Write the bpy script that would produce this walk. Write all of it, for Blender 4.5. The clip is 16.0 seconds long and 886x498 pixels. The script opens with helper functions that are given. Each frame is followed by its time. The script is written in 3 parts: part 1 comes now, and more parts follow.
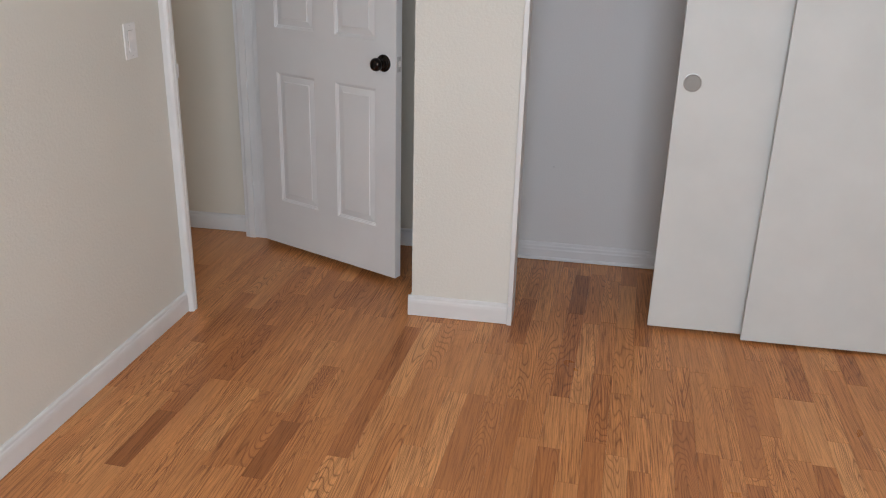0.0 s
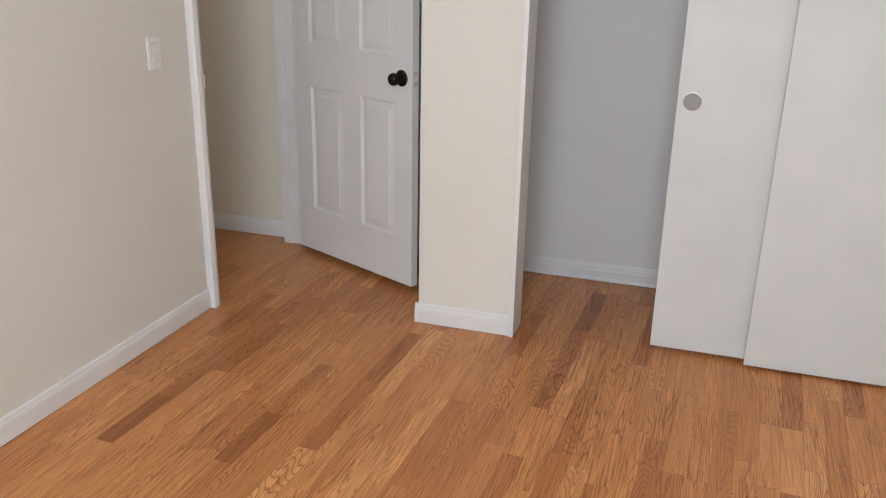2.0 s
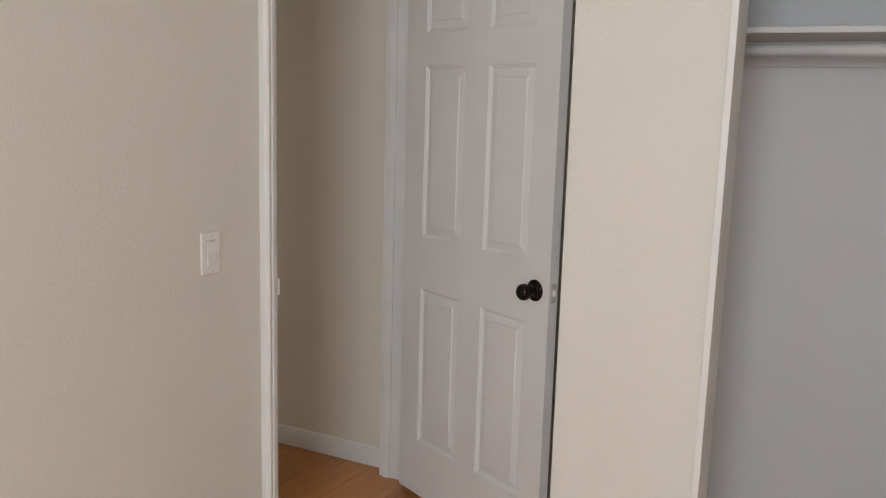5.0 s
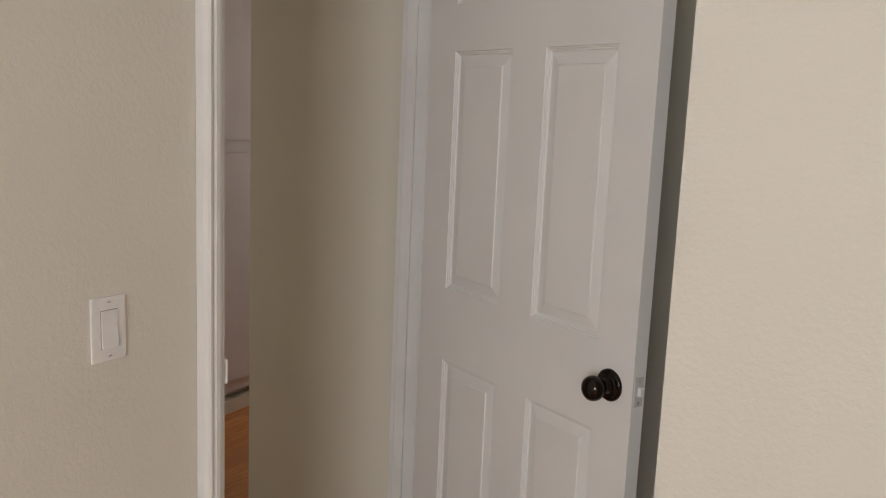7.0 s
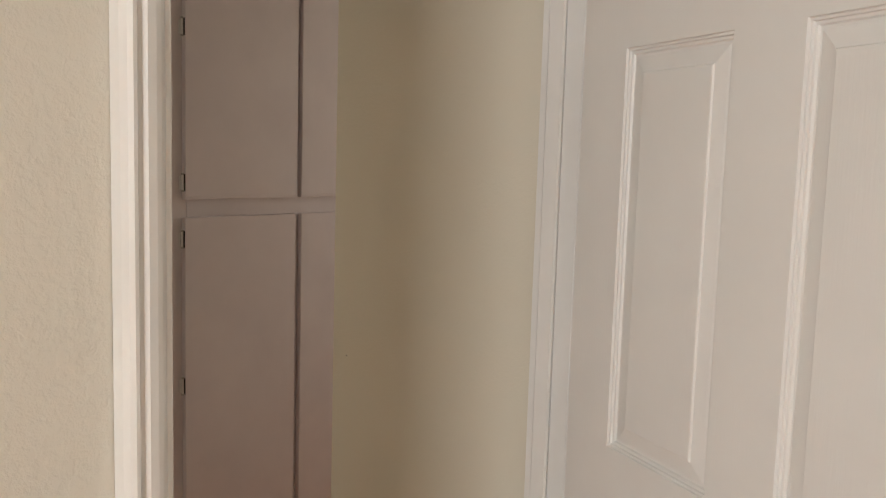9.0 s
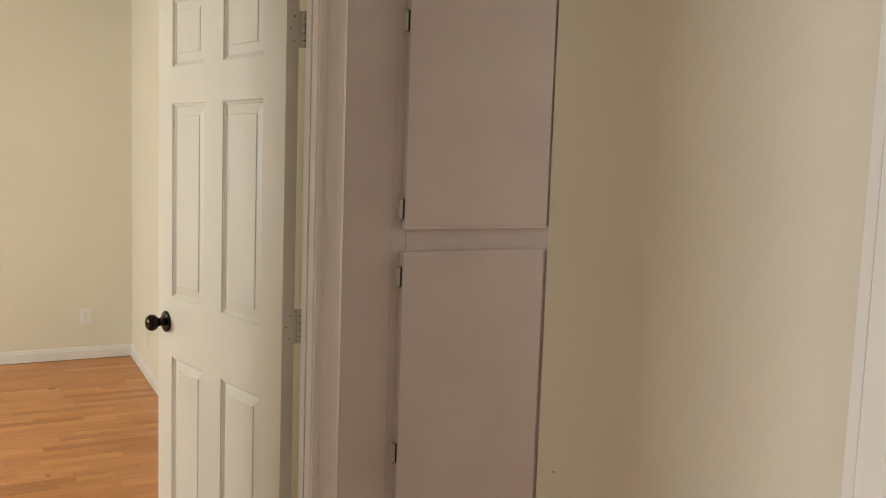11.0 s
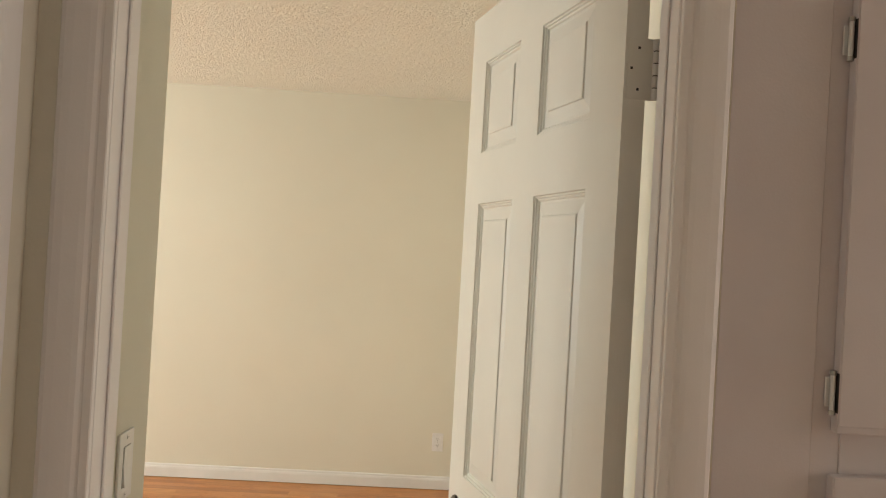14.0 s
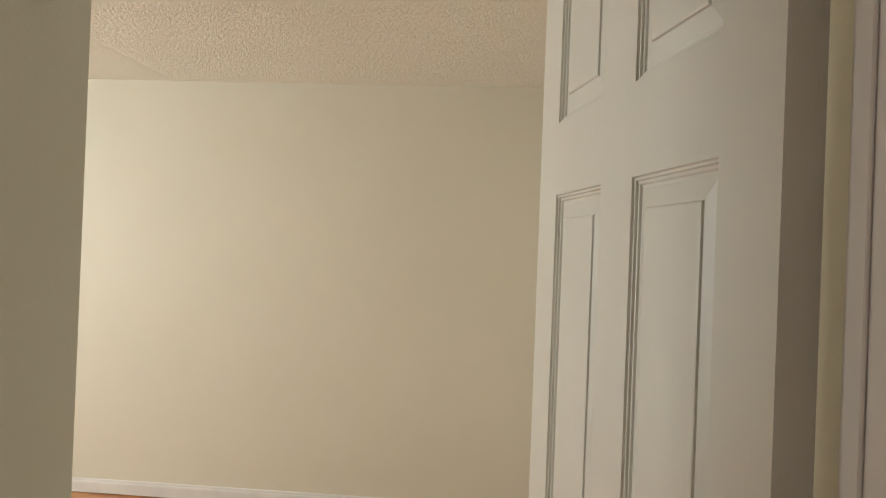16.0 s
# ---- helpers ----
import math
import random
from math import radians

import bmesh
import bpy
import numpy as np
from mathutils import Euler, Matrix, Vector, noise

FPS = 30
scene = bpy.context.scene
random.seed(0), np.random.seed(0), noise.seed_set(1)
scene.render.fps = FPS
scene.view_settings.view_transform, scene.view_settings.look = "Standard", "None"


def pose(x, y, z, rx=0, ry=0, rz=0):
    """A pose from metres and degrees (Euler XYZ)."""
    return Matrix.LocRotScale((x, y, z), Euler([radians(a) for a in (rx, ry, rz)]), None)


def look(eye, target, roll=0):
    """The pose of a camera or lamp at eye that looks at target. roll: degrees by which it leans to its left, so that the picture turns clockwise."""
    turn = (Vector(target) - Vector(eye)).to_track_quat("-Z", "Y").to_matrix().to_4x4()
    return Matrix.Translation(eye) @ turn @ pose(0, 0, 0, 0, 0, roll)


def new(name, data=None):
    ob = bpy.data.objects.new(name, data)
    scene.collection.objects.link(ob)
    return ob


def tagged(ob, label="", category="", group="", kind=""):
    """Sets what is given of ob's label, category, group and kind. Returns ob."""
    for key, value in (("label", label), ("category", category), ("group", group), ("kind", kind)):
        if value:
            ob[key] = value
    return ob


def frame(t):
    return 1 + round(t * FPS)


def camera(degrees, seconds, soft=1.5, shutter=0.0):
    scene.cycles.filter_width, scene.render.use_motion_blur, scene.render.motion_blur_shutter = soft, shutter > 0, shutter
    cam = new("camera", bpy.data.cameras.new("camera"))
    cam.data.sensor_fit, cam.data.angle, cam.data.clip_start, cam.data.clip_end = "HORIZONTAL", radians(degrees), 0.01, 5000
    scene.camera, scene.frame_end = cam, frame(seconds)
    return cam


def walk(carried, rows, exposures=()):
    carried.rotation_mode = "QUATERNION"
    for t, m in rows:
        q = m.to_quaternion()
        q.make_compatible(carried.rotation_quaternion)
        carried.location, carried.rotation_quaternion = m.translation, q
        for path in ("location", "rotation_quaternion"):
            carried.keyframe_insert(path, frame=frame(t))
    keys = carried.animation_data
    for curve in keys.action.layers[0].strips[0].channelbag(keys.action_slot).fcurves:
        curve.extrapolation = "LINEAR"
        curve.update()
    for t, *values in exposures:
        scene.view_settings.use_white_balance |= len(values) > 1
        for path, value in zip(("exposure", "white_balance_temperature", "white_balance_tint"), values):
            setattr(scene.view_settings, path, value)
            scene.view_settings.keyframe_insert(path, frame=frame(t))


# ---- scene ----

# ------------------------------------------------------------------ camera and walk
cam = camera(54.43, 16.0, soft=1.1)


def heading(x, y, z, yaw, pitch, roll):
    """Pose from place, compass turn to the left of +Y, tilt and lean."""
    a, b = radians(yaw), radians(pitch)
    way = Vector((-math.sin(a) * math.cos(b), math.cos(a) * math.cos(b), math.sin(b)))
    return look((x, y, z), Vector((x, y, z)) + way, roll)


WALK = [
    (0, 1.451, -2.885, 1.475, 9.201, -21.386, 1.539),
    (0.5, 1.690, -2.883, 1.466, 10.712, -21.021, 2.815),
    (1, 1.844, -2.897, 1.471, 13.693, -20.953, 2.972),
    (1.5, 1.895, -2.914, 1.460, 15.429, -20.982, 1.786),
    (2, 1.877, -2.881, 1.473, 17.296, -20.122, 1.171),
    (2.5, 1.788, -2.782, 1.486, 17.998, -17.487, 1.220),
    (3, 1.681, -2.639, 1.498, 18.016, -14.607, 0.614),
    (3.5, 1.614, -2.543, 1.487, 18.061, -13.242, -0.012),
    (4, 1.633, -2.346, 1.491, 21.109, -12.243, 0.961),
    (4.5, 1.624, -2.171, 1.498, 24.009, -11.085, 1.798),
    (5, 1.573, -2.003, 1.483, 26.972, -9.812, 1.651),
    (7.5, 1.060, -1.051, 1.453, 29.963, -8.935, 2.088),
    (8, 0.942, -0.862, 1.443, 31.886, -7.708, 1.728),
    (8.1, 0.927, -0.810, 1.442, 32.886, -7.348, 1.826),
    (10.5, 0.496, -0.091, 1.433, 55.192, -5.986, 0.965),
    (11, 0.420, 0.067, 1.457, 62.133, -5.913, 2.006),
    (11.5, 0.316, 0.139, 1.447, 68.472, -6.648, 2.274),
    (12, 0.126, 0.210, 1.457, 72.834, -4.795, 2.217),
    (12.5, -0.009, 0.240, 1.457, 76.334, -5.406, 1.861),
    (13, -0.146, 0.296, 1.463, 81.079, -4.511, 2.015),
    (13.5, -0.309, 0.404, 1.487, 85.975, -1.557, 3.345),
    (14, -0.440, 0.433, 1.481, 88.213, 0.428, 3.244),
    (14.5, -0.615, 0.391, 1.513, 86.959, 2.866, 2.091),
    (15, -0.719, 0.381, 1.511, 86.537, 4.183, 1.099),
    (15.5, -0.868, 0.449, 1.510, 90.682, 3.830, 1.088),
    (16, -0.978, 0.525, 1.500, 95.747, 0.347, 2.186),
]
walk(cam, [(t, heading(*p)) for t, *p in WALK],
     exposures=[(0, -0.50, 5800, 10), (0.5, -0.34, 5870, 10), (1.5, -0.29, 5890, 10), (2.5, -0.28, 5880, 10), (3.5, -0.49, 6010, 10), (5, -0.52, 6200, 10),
                (7.5, -0.58, 6560, 10), (8, -0.37, 6650, 10), (10.5, 0.08, 7080, 10), (11, 0.21, 7080, 10), (11.5, 0.28, 7060, 10), (12.5, 0.26, 7020, 10), (14, 0.22, 7020, 10),
                (14.5, 0.09, 6970, 10), (15, 0.03, 6920, 10), (15.5, -0.03, 6870, 10), (16, -0.23, 6820, 10)])

# ------------------------------------------------------------------ sky and light
CEIL = 2.47
sky_world = bpy.data.worlds.new("sky")
scene.world = sky_world
sky_world.use_nodes = True
wn = sky_world.node_tree
wn.nodes.clear()
w_out = wn.nodes.new("ShaderNodeOutputWorld")
w_bg = wn.nodes.new("ShaderNodeBackground")
w_sky = wn.nodes.new("ShaderNodeTexSky")
w_sky.sky_type = "NISHITA"
w_sky.sun_disc = False
w_sky.sun_elevation = radians(42)
w_sky.sun_rotation = radians(20)
w_bg.inputs["Strength"].default_value = 0.10
wn.links.new(w_sky.outputs[0], w_bg.inputs[0])
wn.links.new(w_bg.outputs[0], w_out.inputs[0])


def area_lamp(name, x, y, z, turn, w, h, power, colour):
    lamp = bpy.data.lights.new(name, "AREA")
    lamp.shape, lamp.size, lamp.size_y = "RECTANGLE", w, h
    lamp.energy, lamp.color = power, colour
    ob = new(name, lamp)
    ob.matrix_world = pose(x, y, z, 90, 0, turn)
    return ob


# daylight that falls in through the windows, plus an added hall lamp (lamp faces its local -Z)
SOUTH, S2 = -4.30, -4.10
area_lamp("daylight_lamp", 1.78, SOUTH + 0.02, 1.66, 0, 1.4, 1.0, 102, (0.91, 0.957, 0.995))
area_lamp("daylight_lamp", -3.60, S2 + 0.02, 1.56, 0, 1.9, 1.15, 89, (0.89, 0.967, 0.985))
# added to brighten the hall; no window is known at its north end
area_lamp("daylight_lamp", -1.12, 3.38, 1.45, 180, 0.74, 1.25, 10.3, (1.0, 0.93, 0.91))
area_lamp("daylight_lamp", -1.03, -1.98, 1.55, 0, 0.8, 0.8, 6.0, (1.0, 0.97, 0.86))

# ------------------------------------------------------------------ materials


def material(name):
    m = bpy.data.materials.new(name)
    m.use_nodes = True
    nt = m.node_tree
    b = nt.nodes["Principled BSDF"]
    return m, nt, b


def node(nt, kind, **inputs):
    n = nt.nodes.new(kind)
    for k, v in inputs.items():
        n.inputs[k.replace("_", " ")].default_value = v
    return n


def coords(nt):
    g = nt.nodes.new("ShaderNodeNewGeometry")
    return g.outputs["Position"]


def noise_tex(nt, vec, scale, detail=4.0, rough=0.55):
    n = node(nt, "ShaderNodeTexNoise", Scale=scale, Detail=detail, Roughness=rough)
    nt.links.new(vec, n.inputs["Vector"])
    return n.outputs[0]


def ramp(nt, fac, stops):
    r = nt.nodes.new("ShaderNodeValToRGB")
    while len(r.color_ramp.elements) < len(stops):
        r.color_ramp.elements.new(0.5)
    for e, (p, c) in zip(r.color_ramp.elements, stops):
        e.position, e.color = p, (*c, 1)
    nt.links.new(fac, r.inputs[0])
    return r.outputs[0]


def bump(nt, b, height, strength, dist, normal=None):
    n = node(nt, "ShaderNodeBump", Strength=strength, Distance=dist)
    nt.links.new(height, n.inputs["Height"])
    if normal is not None:
        nt.links.new(normal, n.inputs["Normal"])
    nt.links.new(n.outputs[0], b.inputs["Normal"])
    return n.outputs[0]


def wall_paint(name, lo, hi, rough, fine=0.36, size=150.0, depth=0.0016):
    """Rolled paint over orange-peel plaster."""
    m, nt, b = material(name)
    p = coords(nt)
    stain = noise_tex(nt, p, 1.3, 3)
    nt.links.new(ramp(nt, stain, [(0.3, lo), (0.7, hi)]), b.inputs["Base Color"])
    peel = noise_tex(nt, p, size, 3, 0.6)
    peel = ramp(nt, peel, [(0.38, (0, 0, 0)), (0.62, (1, 1, 1))])
    bump(nt, b, peel, fine, depth)
    b.inputs["Roughness"].default_value = rough
    return m


def enamel(name, lo, hi, rough=0.42, brush=0.08):
    """White trim paint with faint brush marks and handling wear."""
    m, nt, b = material(name)
    p = coords(nt)
    wear = noise_tex(nt, p, 5.0, 5)
    nt.links.new(ramp(nt, wear, [(0.3, lo), (0.65, hi)]), b.inputs["Base Color"])
    g = noise_tex(nt, p, 260.0, 3)
    bump(nt, b, g, brush, 0.002)
    r = ramp(nt, wear, [(0.3, (rough + 0.08,) * 3), (0.7, (rough - 0.04,) * 3)])
    nt.links.new(r, b.inputs["Roughness"])
    return m


def moulded_door_paint(name, lo, hi):
    """White paint over an embossed wood grain that runs up the door."""
    m, nt, b = material(name)
    tc = nt.nodes.new("ShaderNodeTexCoord")
    mp = nt.nodes.new("ShaderNodeMapping")
    mp.inputs["Scale"].default_value = (1, 1, 0.05)
    nt.links.new(tc.outputs["Object"], mp.inputs["Vector"])
    grain = noise_tex(nt, mp.outputs[0], 330.0, 3, 0.6)
    wear = noise_tex(nt, tc.outputs["Object"], 3.0, 5)
    nt.links.new(ramp(nt, wear, [(0.3, lo), (0.65, hi)]), b.inputs["Base Color"])
    bump(nt, b, grain, 0.22, 0.0015)
    b.inputs["Roughness"].default_value = 0.40
    return m


def metal(name, colour, rough, metallic=1.0, var=0.12):
    m, nt, b = material(name)
    p = coords(nt)
    n = noise_tex(nt, p, 60.0, 4)
    dark = tuple(c * (1 - 2 * var) for c in colour)
    nt.links.new(ramp(nt, n, [(0.3, dark), (0.7, colour)]), b.inputs["Base Color"])
    b.inputs["Metallic"].default_value = metallic
    b.inputs["Roughness"].default_value = rough
    return m


def plain(name, colour, rough=0.5):
    m, nt, b = material(name)
    p = coords(nt)
    n = noise_tex(nt, p, 40.0, 4)
    lo = tuple(c * 0.92 for c in colour)
    nt.links.new(ramp(nt, n, [(0.3, lo), (0.7, colour)]), b.inputs["Base Color"])
    b.inputs["Roughness"].default_value = rough
    return m


def oak(name, per_object, tones=None):
    """Printed oak strip: tone by strip, long grain lines, cathedral figure, fine pores."""
    m, nt, b = material(name)
    if per_object:
        info = nt.nodes.new("ShaderNodeObjectInfo")
        rnd = info.outputs["Random"]
    else:
        geo = nt.nodes.new("ShaderNodeNewGeometry")
        rnd = geo.outputs["Random Per Island"]
    pos = coords(nt)
    # each strip takes its own stretch of grain
    shift = nt.nodes.new("ShaderNodeMath")
    shift.operation = "MULTIPLY"
    shift.inputs[1].default_value = 47.0
    nt.links.new(rnd, shift.inputs[0])
    comb = nt.nodes.new("ShaderNodeCombineXYZ")
    nt.links.new(shift.outputs[0], comb.inputs[0])
    nt.links.new(shift.outputs[0], comb.inputs[2])
    add = nt.nodes.new("ShaderNodeVectorMath")
    add.operation = "ADD"
    nt.links.new(pos, add.inputs[0])
    nt.links.new(comb.outputs[0], add.inputs[1])
    mp = nt.nodes.new("ShaderNodeMapping")
    mp.inputs["Scale"].default_value = (1, 0.09, 1)
    nt.links.new(add.outputs[0], mp.inputs["Vector"])
    # a second chance value: how strong the figure of this strip is
    wn2 = nt.nodes.new("ShaderNodeTexWhiteNoise")
    wn2.noise_dimensions = "1D"
    nt.links.new(shift.outputs[0], wn2.inputs["W"])
    force = ramp(nt, wn2.outputs["Value"], [(0.0, (0.08,) * 3), (0.45, (0.28,) * 3), (0.66, (0.75,) * 3), (1.0, (0.95,) * 3)])
    # and a third: how open its pores are
    wn3 = nt.nodes.new("ShaderNodeTexWhiteNoise")
    wn3.noise_dimensions = "1D"
    far_shift = nt.nodes.new("ShaderNodeMath")
    far_shift.operation = "ADD"
    far_shift.inputs[1].default_value = 13.7
    nt.links.new(shift.outputs[0], far_shift.inputs[0])
    nt.links.new(far_shift.outputs[0], wn3.inputs["W"])
    top = 0.95 if per_object else 0.6
    open_pores = ramp(nt, wn3.outputs["Value"], [(0.0, (0.40 * top,) * 3), (0.5, (0.65 * top,) * 3), (0.75, (top,) * 3), (1.0, (top,) * 3)])
    # cathedral figure: bands of a slowly bent field
    bent = noise_tex(nt, mp.outputs[0], 13.0, 1.2, 0.4)
    mul = nt.nodes.new("ShaderNodeMath")
    mul.operation = "MULTIPLY"
    mul.inputs[1].default_value = 34.0
    nt.links.new(bent, mul.inputs[0])
    fr = nt.nodes.new("ShaderNodeMath")
    fr.operation = "PINGPONG"
    fr.inputs[1].default_value = 0.5
    nt.links.new(mul.outputs[0], fr.inputs[0])
    line = ramp(nt, fr.outputs[0], [(0.0, (0.46, 0.37, 0.29)), (0.08, (0.78, 0.71, 0.65)), (0.18, (1.0, 1.0, 1.0)), (0.5, (1.07, 1.07, 1.07))])
    mp2 = nt.nodes.new("ShaderNodeMapping")
    mp2.inputs["Scale"].default_value = (1, 0.022, 1)
    nt.links.new(add.outputs[0], mp2.inputs["Vector"])
    pore = noise_tex(nt, mp2.outputs[0], 250.0, 3.0, 0.70)
    pores = ramp(nt, pore, [(0.36, (0.48, 0.40, 0.33)), (0.47, (0.90, 0.88, 0.86)), (0.58, (1.18, 1.20, 1.20))])
    tone = ramp(nt, rnd, tones or [(0.0, (0.490, 0.188, 0.0576)), (0.10, (0.533, 0.212, 0.0666)), (0.25, (0.593, 0.248, 0.0819)),
                                   (0.7, (0.645, 0.281, 0.0963)), (1.0, (0.692, 0.322, 0.1170))])
    broad = noise_tex(nt, mp.outputs[0], 22.0, 4, 0.65)
    shade = ramp(nt, broad, [(0.3, (0.84, 0.81, 0.78)), (0.7, (1.06, 1.06, 1.06))])

    def times(a, c, f):
        x = nt.nodes.new("ShaderNodeMix")
        x.data_type, x.blend_type = "RGBA", "MULTIPLY"
        if isinstance(f, float):
            x.inputs[0].default_value = f
        else:
            nt.links.new(f, x.inputs[0])
        nt.links.new(a, x.inputs[6])
        nt.links.new(c, x.inputs[7])
        return x.outputs[2]

    def faded(c):
        x = nt.nodes.new("ShaderNodeMix")
        x.data_type = "RGBA"
        x.inputs[0].default_value = 0.6
        x.inputs[7].default_value = (1, 1, 1, 1)
        nt.links.new(c, x.inputs[6])
        return x.outputs[2]

    col = times(times(times(tone, line if per_object else faded(line), force), pores, open_pores), shade, 1.0)
    nt.links.new(col, b.inputs["Base Color"])
    scuff = noise_tex(nt, pos, 3.2, 5)
    nt.links.new(ramp(nt, scuff, [(0.3, (0.27,) * 3), (0.7, (0.40,) * 3)]), b.inputs["Roughness"])
    b.inputs["Specular IOR Level"].default_value = 0.40
    bump(nt, b, pore, 0.05, 0.0006)
    return m


M_WALL = wall_paint("cream_textured_wall_paint", (0.732, 0.712, 0.642), (0.768, 0.748, 0.678), 0.6, 0.25, 95.0, 0.0018)
M_SMOOTH = wall_paint("cream_smooth_wall_paint", (0.73, 0.69, 0.59), (0.765, 0.722, 0.622), 0.58, 0.12)
M_CLOSET = wall_paint("closet_wall_paint", (0.665, 0.655, 0.645), (0.70, 0.690, 0.680), 0.55, 0.16)
M_ROOM = wall_paint("pale_yellow_wall_paint", (0.74, 0.715, 0.612), (0.775, 0.75, 0.645), 0.58, 0.12)
M_CEIL = wall_paint("popcorn_ceiling", (0.87, 0.86, 0.785), (0.90, 0.89, 0.815), 0.9, 0.6, 210.0, 0.0020)
M_TRIM = enamel("white_trim_enamel", (0.735, 0.73, 0.715), (0.80, 0.795, 0.785))
M_CLOSET_TRIM = enamel("closet_trim_enamel", (0.67, 0.66, 0.66), (0.715, 0.705, 0.705))
# lighter copy of the white trim enamel; missing hall light put into its colour
M_TRIM_LIT = enamel("lit_trim_enamel", (0.835, 0.80, 0.79), (0.87, 0.835, 0.825))
M_DOOR = moulded_door_paint("white_door_paint", (0.735, 0.73, 0.722), (0.785, 0.78, 0.772))
# copy of the white door paint, yellowed as the second room's light tints it
M_DOOR_LIT = moulded_door_paint("room_lit_door_paint", (0.745, 0.732, 0.672), (0.79, 0.777, 0.715))
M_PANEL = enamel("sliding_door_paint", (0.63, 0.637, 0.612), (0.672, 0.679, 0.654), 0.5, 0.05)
M_CAB = enamel("cabinet_paint", (0.68, 0.625, 0.64), (0.73, 0.675, 0.69), 0.4, 0.12)
M_BRONZE = metal("oil_rubbed_bronze", (0.032, 0.025, 0.022), 0.15, 0.85)
M_STEEL = metal("dull_steel", (0.55, 0.53, 0.50), 0.38)
M_HINGE = enamel("painted_hinge", (0.72, 0.715, 0.70), (0.79, 0.785, 0.77), 0.45)
M_LATCH = plain("worn_latch_steel", (0.60, 0.59, 0.57), 0.35)
M_PLATE = plain("switch_plastic", (0.87, 0.86, 0.845), 0.30)
M_DARK = plain("dark_slot", (0.03, 0.026, 0.022), 0.6)
M_PULL = plain("grey_cup", (0.30, 0.29, 0.27), 0.45)
M_SUB = plain("underlay", (0.10, 0.06, 0.035), 0.8)
M_OAK = oak("oak_strip", True)
M_OAK_DARK = oak("oak_strip_dark", True, [(0.0, (0.33, 0.117, 0.034)), (1.0, (0.39, 0.143, 0.043))])
M_OAK_DIM = oak("oak_strip_dim", True, [(0.0, (0.43, 0.160, 0.048)), (1.0, (0.48, 0.185, 0.058))])
M_OAK_PALE = oak("oak_strip_pale", True, [(0.0, (0.688, 0.317, 0.1152)), (1.0, (0.731, 0.358, 0.1395))])
M_OAK_FAR = oak("oak_strip_joined", False)
M_LAWN = plain("ground", (0.10, 0.12, 0.06), 0.9)
M_GLASS = bpy.data.materials.new("window_glass")
M_GLASS.use_nodes = True
_g = M_GLASS.node_tree.nodes["Principled BSDF"]
_g.inputs["Transmission Weight"].default_value = 1.0
_g.inputs["Roughness"].default_value = 0.0
_g.inputs["IOR"].default_value = 1.45

# ------------------------------------------------------------------ mesh helpers


def mesh_of(bm, name, mat, smooth=False):
    me = bpy.data.meshes.new(name)
    bmesh.ops.recalc_face_normals(bm, faces=bm.faces)
    bm.to_mesh(me)
    bm.free()
    me.materials.append(mat)
    if smooth:
        for p in me.polygons:
            p.use_smooth = True
    return me


def part(name, bm, mat, parent=None, label="", smooth=False):
    ob = new(name, mesh_of(bm, name, mat, smooth))
    if parent is not None:
        ob.parent = parent
    if label:
        tagged(ob, label)
    return ob


def structure(name, bm, mat, label, category="wall"):
    return tagged(part(name, bm, mat), label, category, kind="structure")


def thing(name, m, label, category, kind="", group=""):
    ob = new(name)
    ob.empty_display_size = 0.1
    ob.matrix_world = m
    return tagged(ob, label, category, group, kind)


def box(bm, x0, x1, y0, y1, z0, z1, bevel=0.0, segs=1):
    r = bmesh.ops.create_cube(bm, size=1.0)
    vs = r["verts"]
    for v in vs:
        v.co = Vector((x0 + (v.co.x + 0.5) * (x1 - x0), y0 + (v.co.y + 0.5) * (y1 - y0), z0 + (v.co.z + 0.5) * (z1 - z0)))
    if bevel:
        es = list({e for v in vs for e in v.link_edges})
        bmesh.ops.bevel(bm, geom=es, offset=bevel, segments=segs, affect="EDGES", profile=0.6)
    return bm


def boxed(*a, **k):
    return box(bmesh.new(), *a, **k)


def lathe(bm, outline, n=32, axis="Y", at=(0, 0, 0)):
    """Turn (radius, height) pairs round an axis."""
    rings = []
    for r, h in outline:
        ring = []
        for i in range(n):
            a = 2 * math.pi * i / n
            c, s = r * math.cos(a), r * math.sin(a)
            p = {"Y": (c, h, s), "Z": (c, s, h), "X": (h, c, s)}[axis]
            ring.append(bm.verts.new(Vector(p) + Vector(at)))
        rings.append(ring)
    for a, b in zip(rings, rings[1:]):
        for i in range(n):
            bm.faces.new((a[i], a[(i + 1) % n], b[(i + 1) % n], b[i]))
    bm.faces.new(rings[0])
    bm.faces.new(rings[-1])
    return bm


def sweep(bm, profile, a, b, out, up):
    """A moulding: profile points (out, up) carried straight from a to b."""
    a, b, out, up = Vector(a), Vector(b), Vector(out), Vector(up)
    ends = [[bm.verts.new(p + out * o + up * u) for o, u in profile] for p in (a, b)]
    n = len(profile)
    for i in range(n):
        j = (i + 1) % n
        bm.faces.new((ends[0][i], ends[0][j], ends[1][j], ends[1][i]))
    bm.faces.new(ends[0])
    bm.faces.new(ends[1][::-1])
    return bm


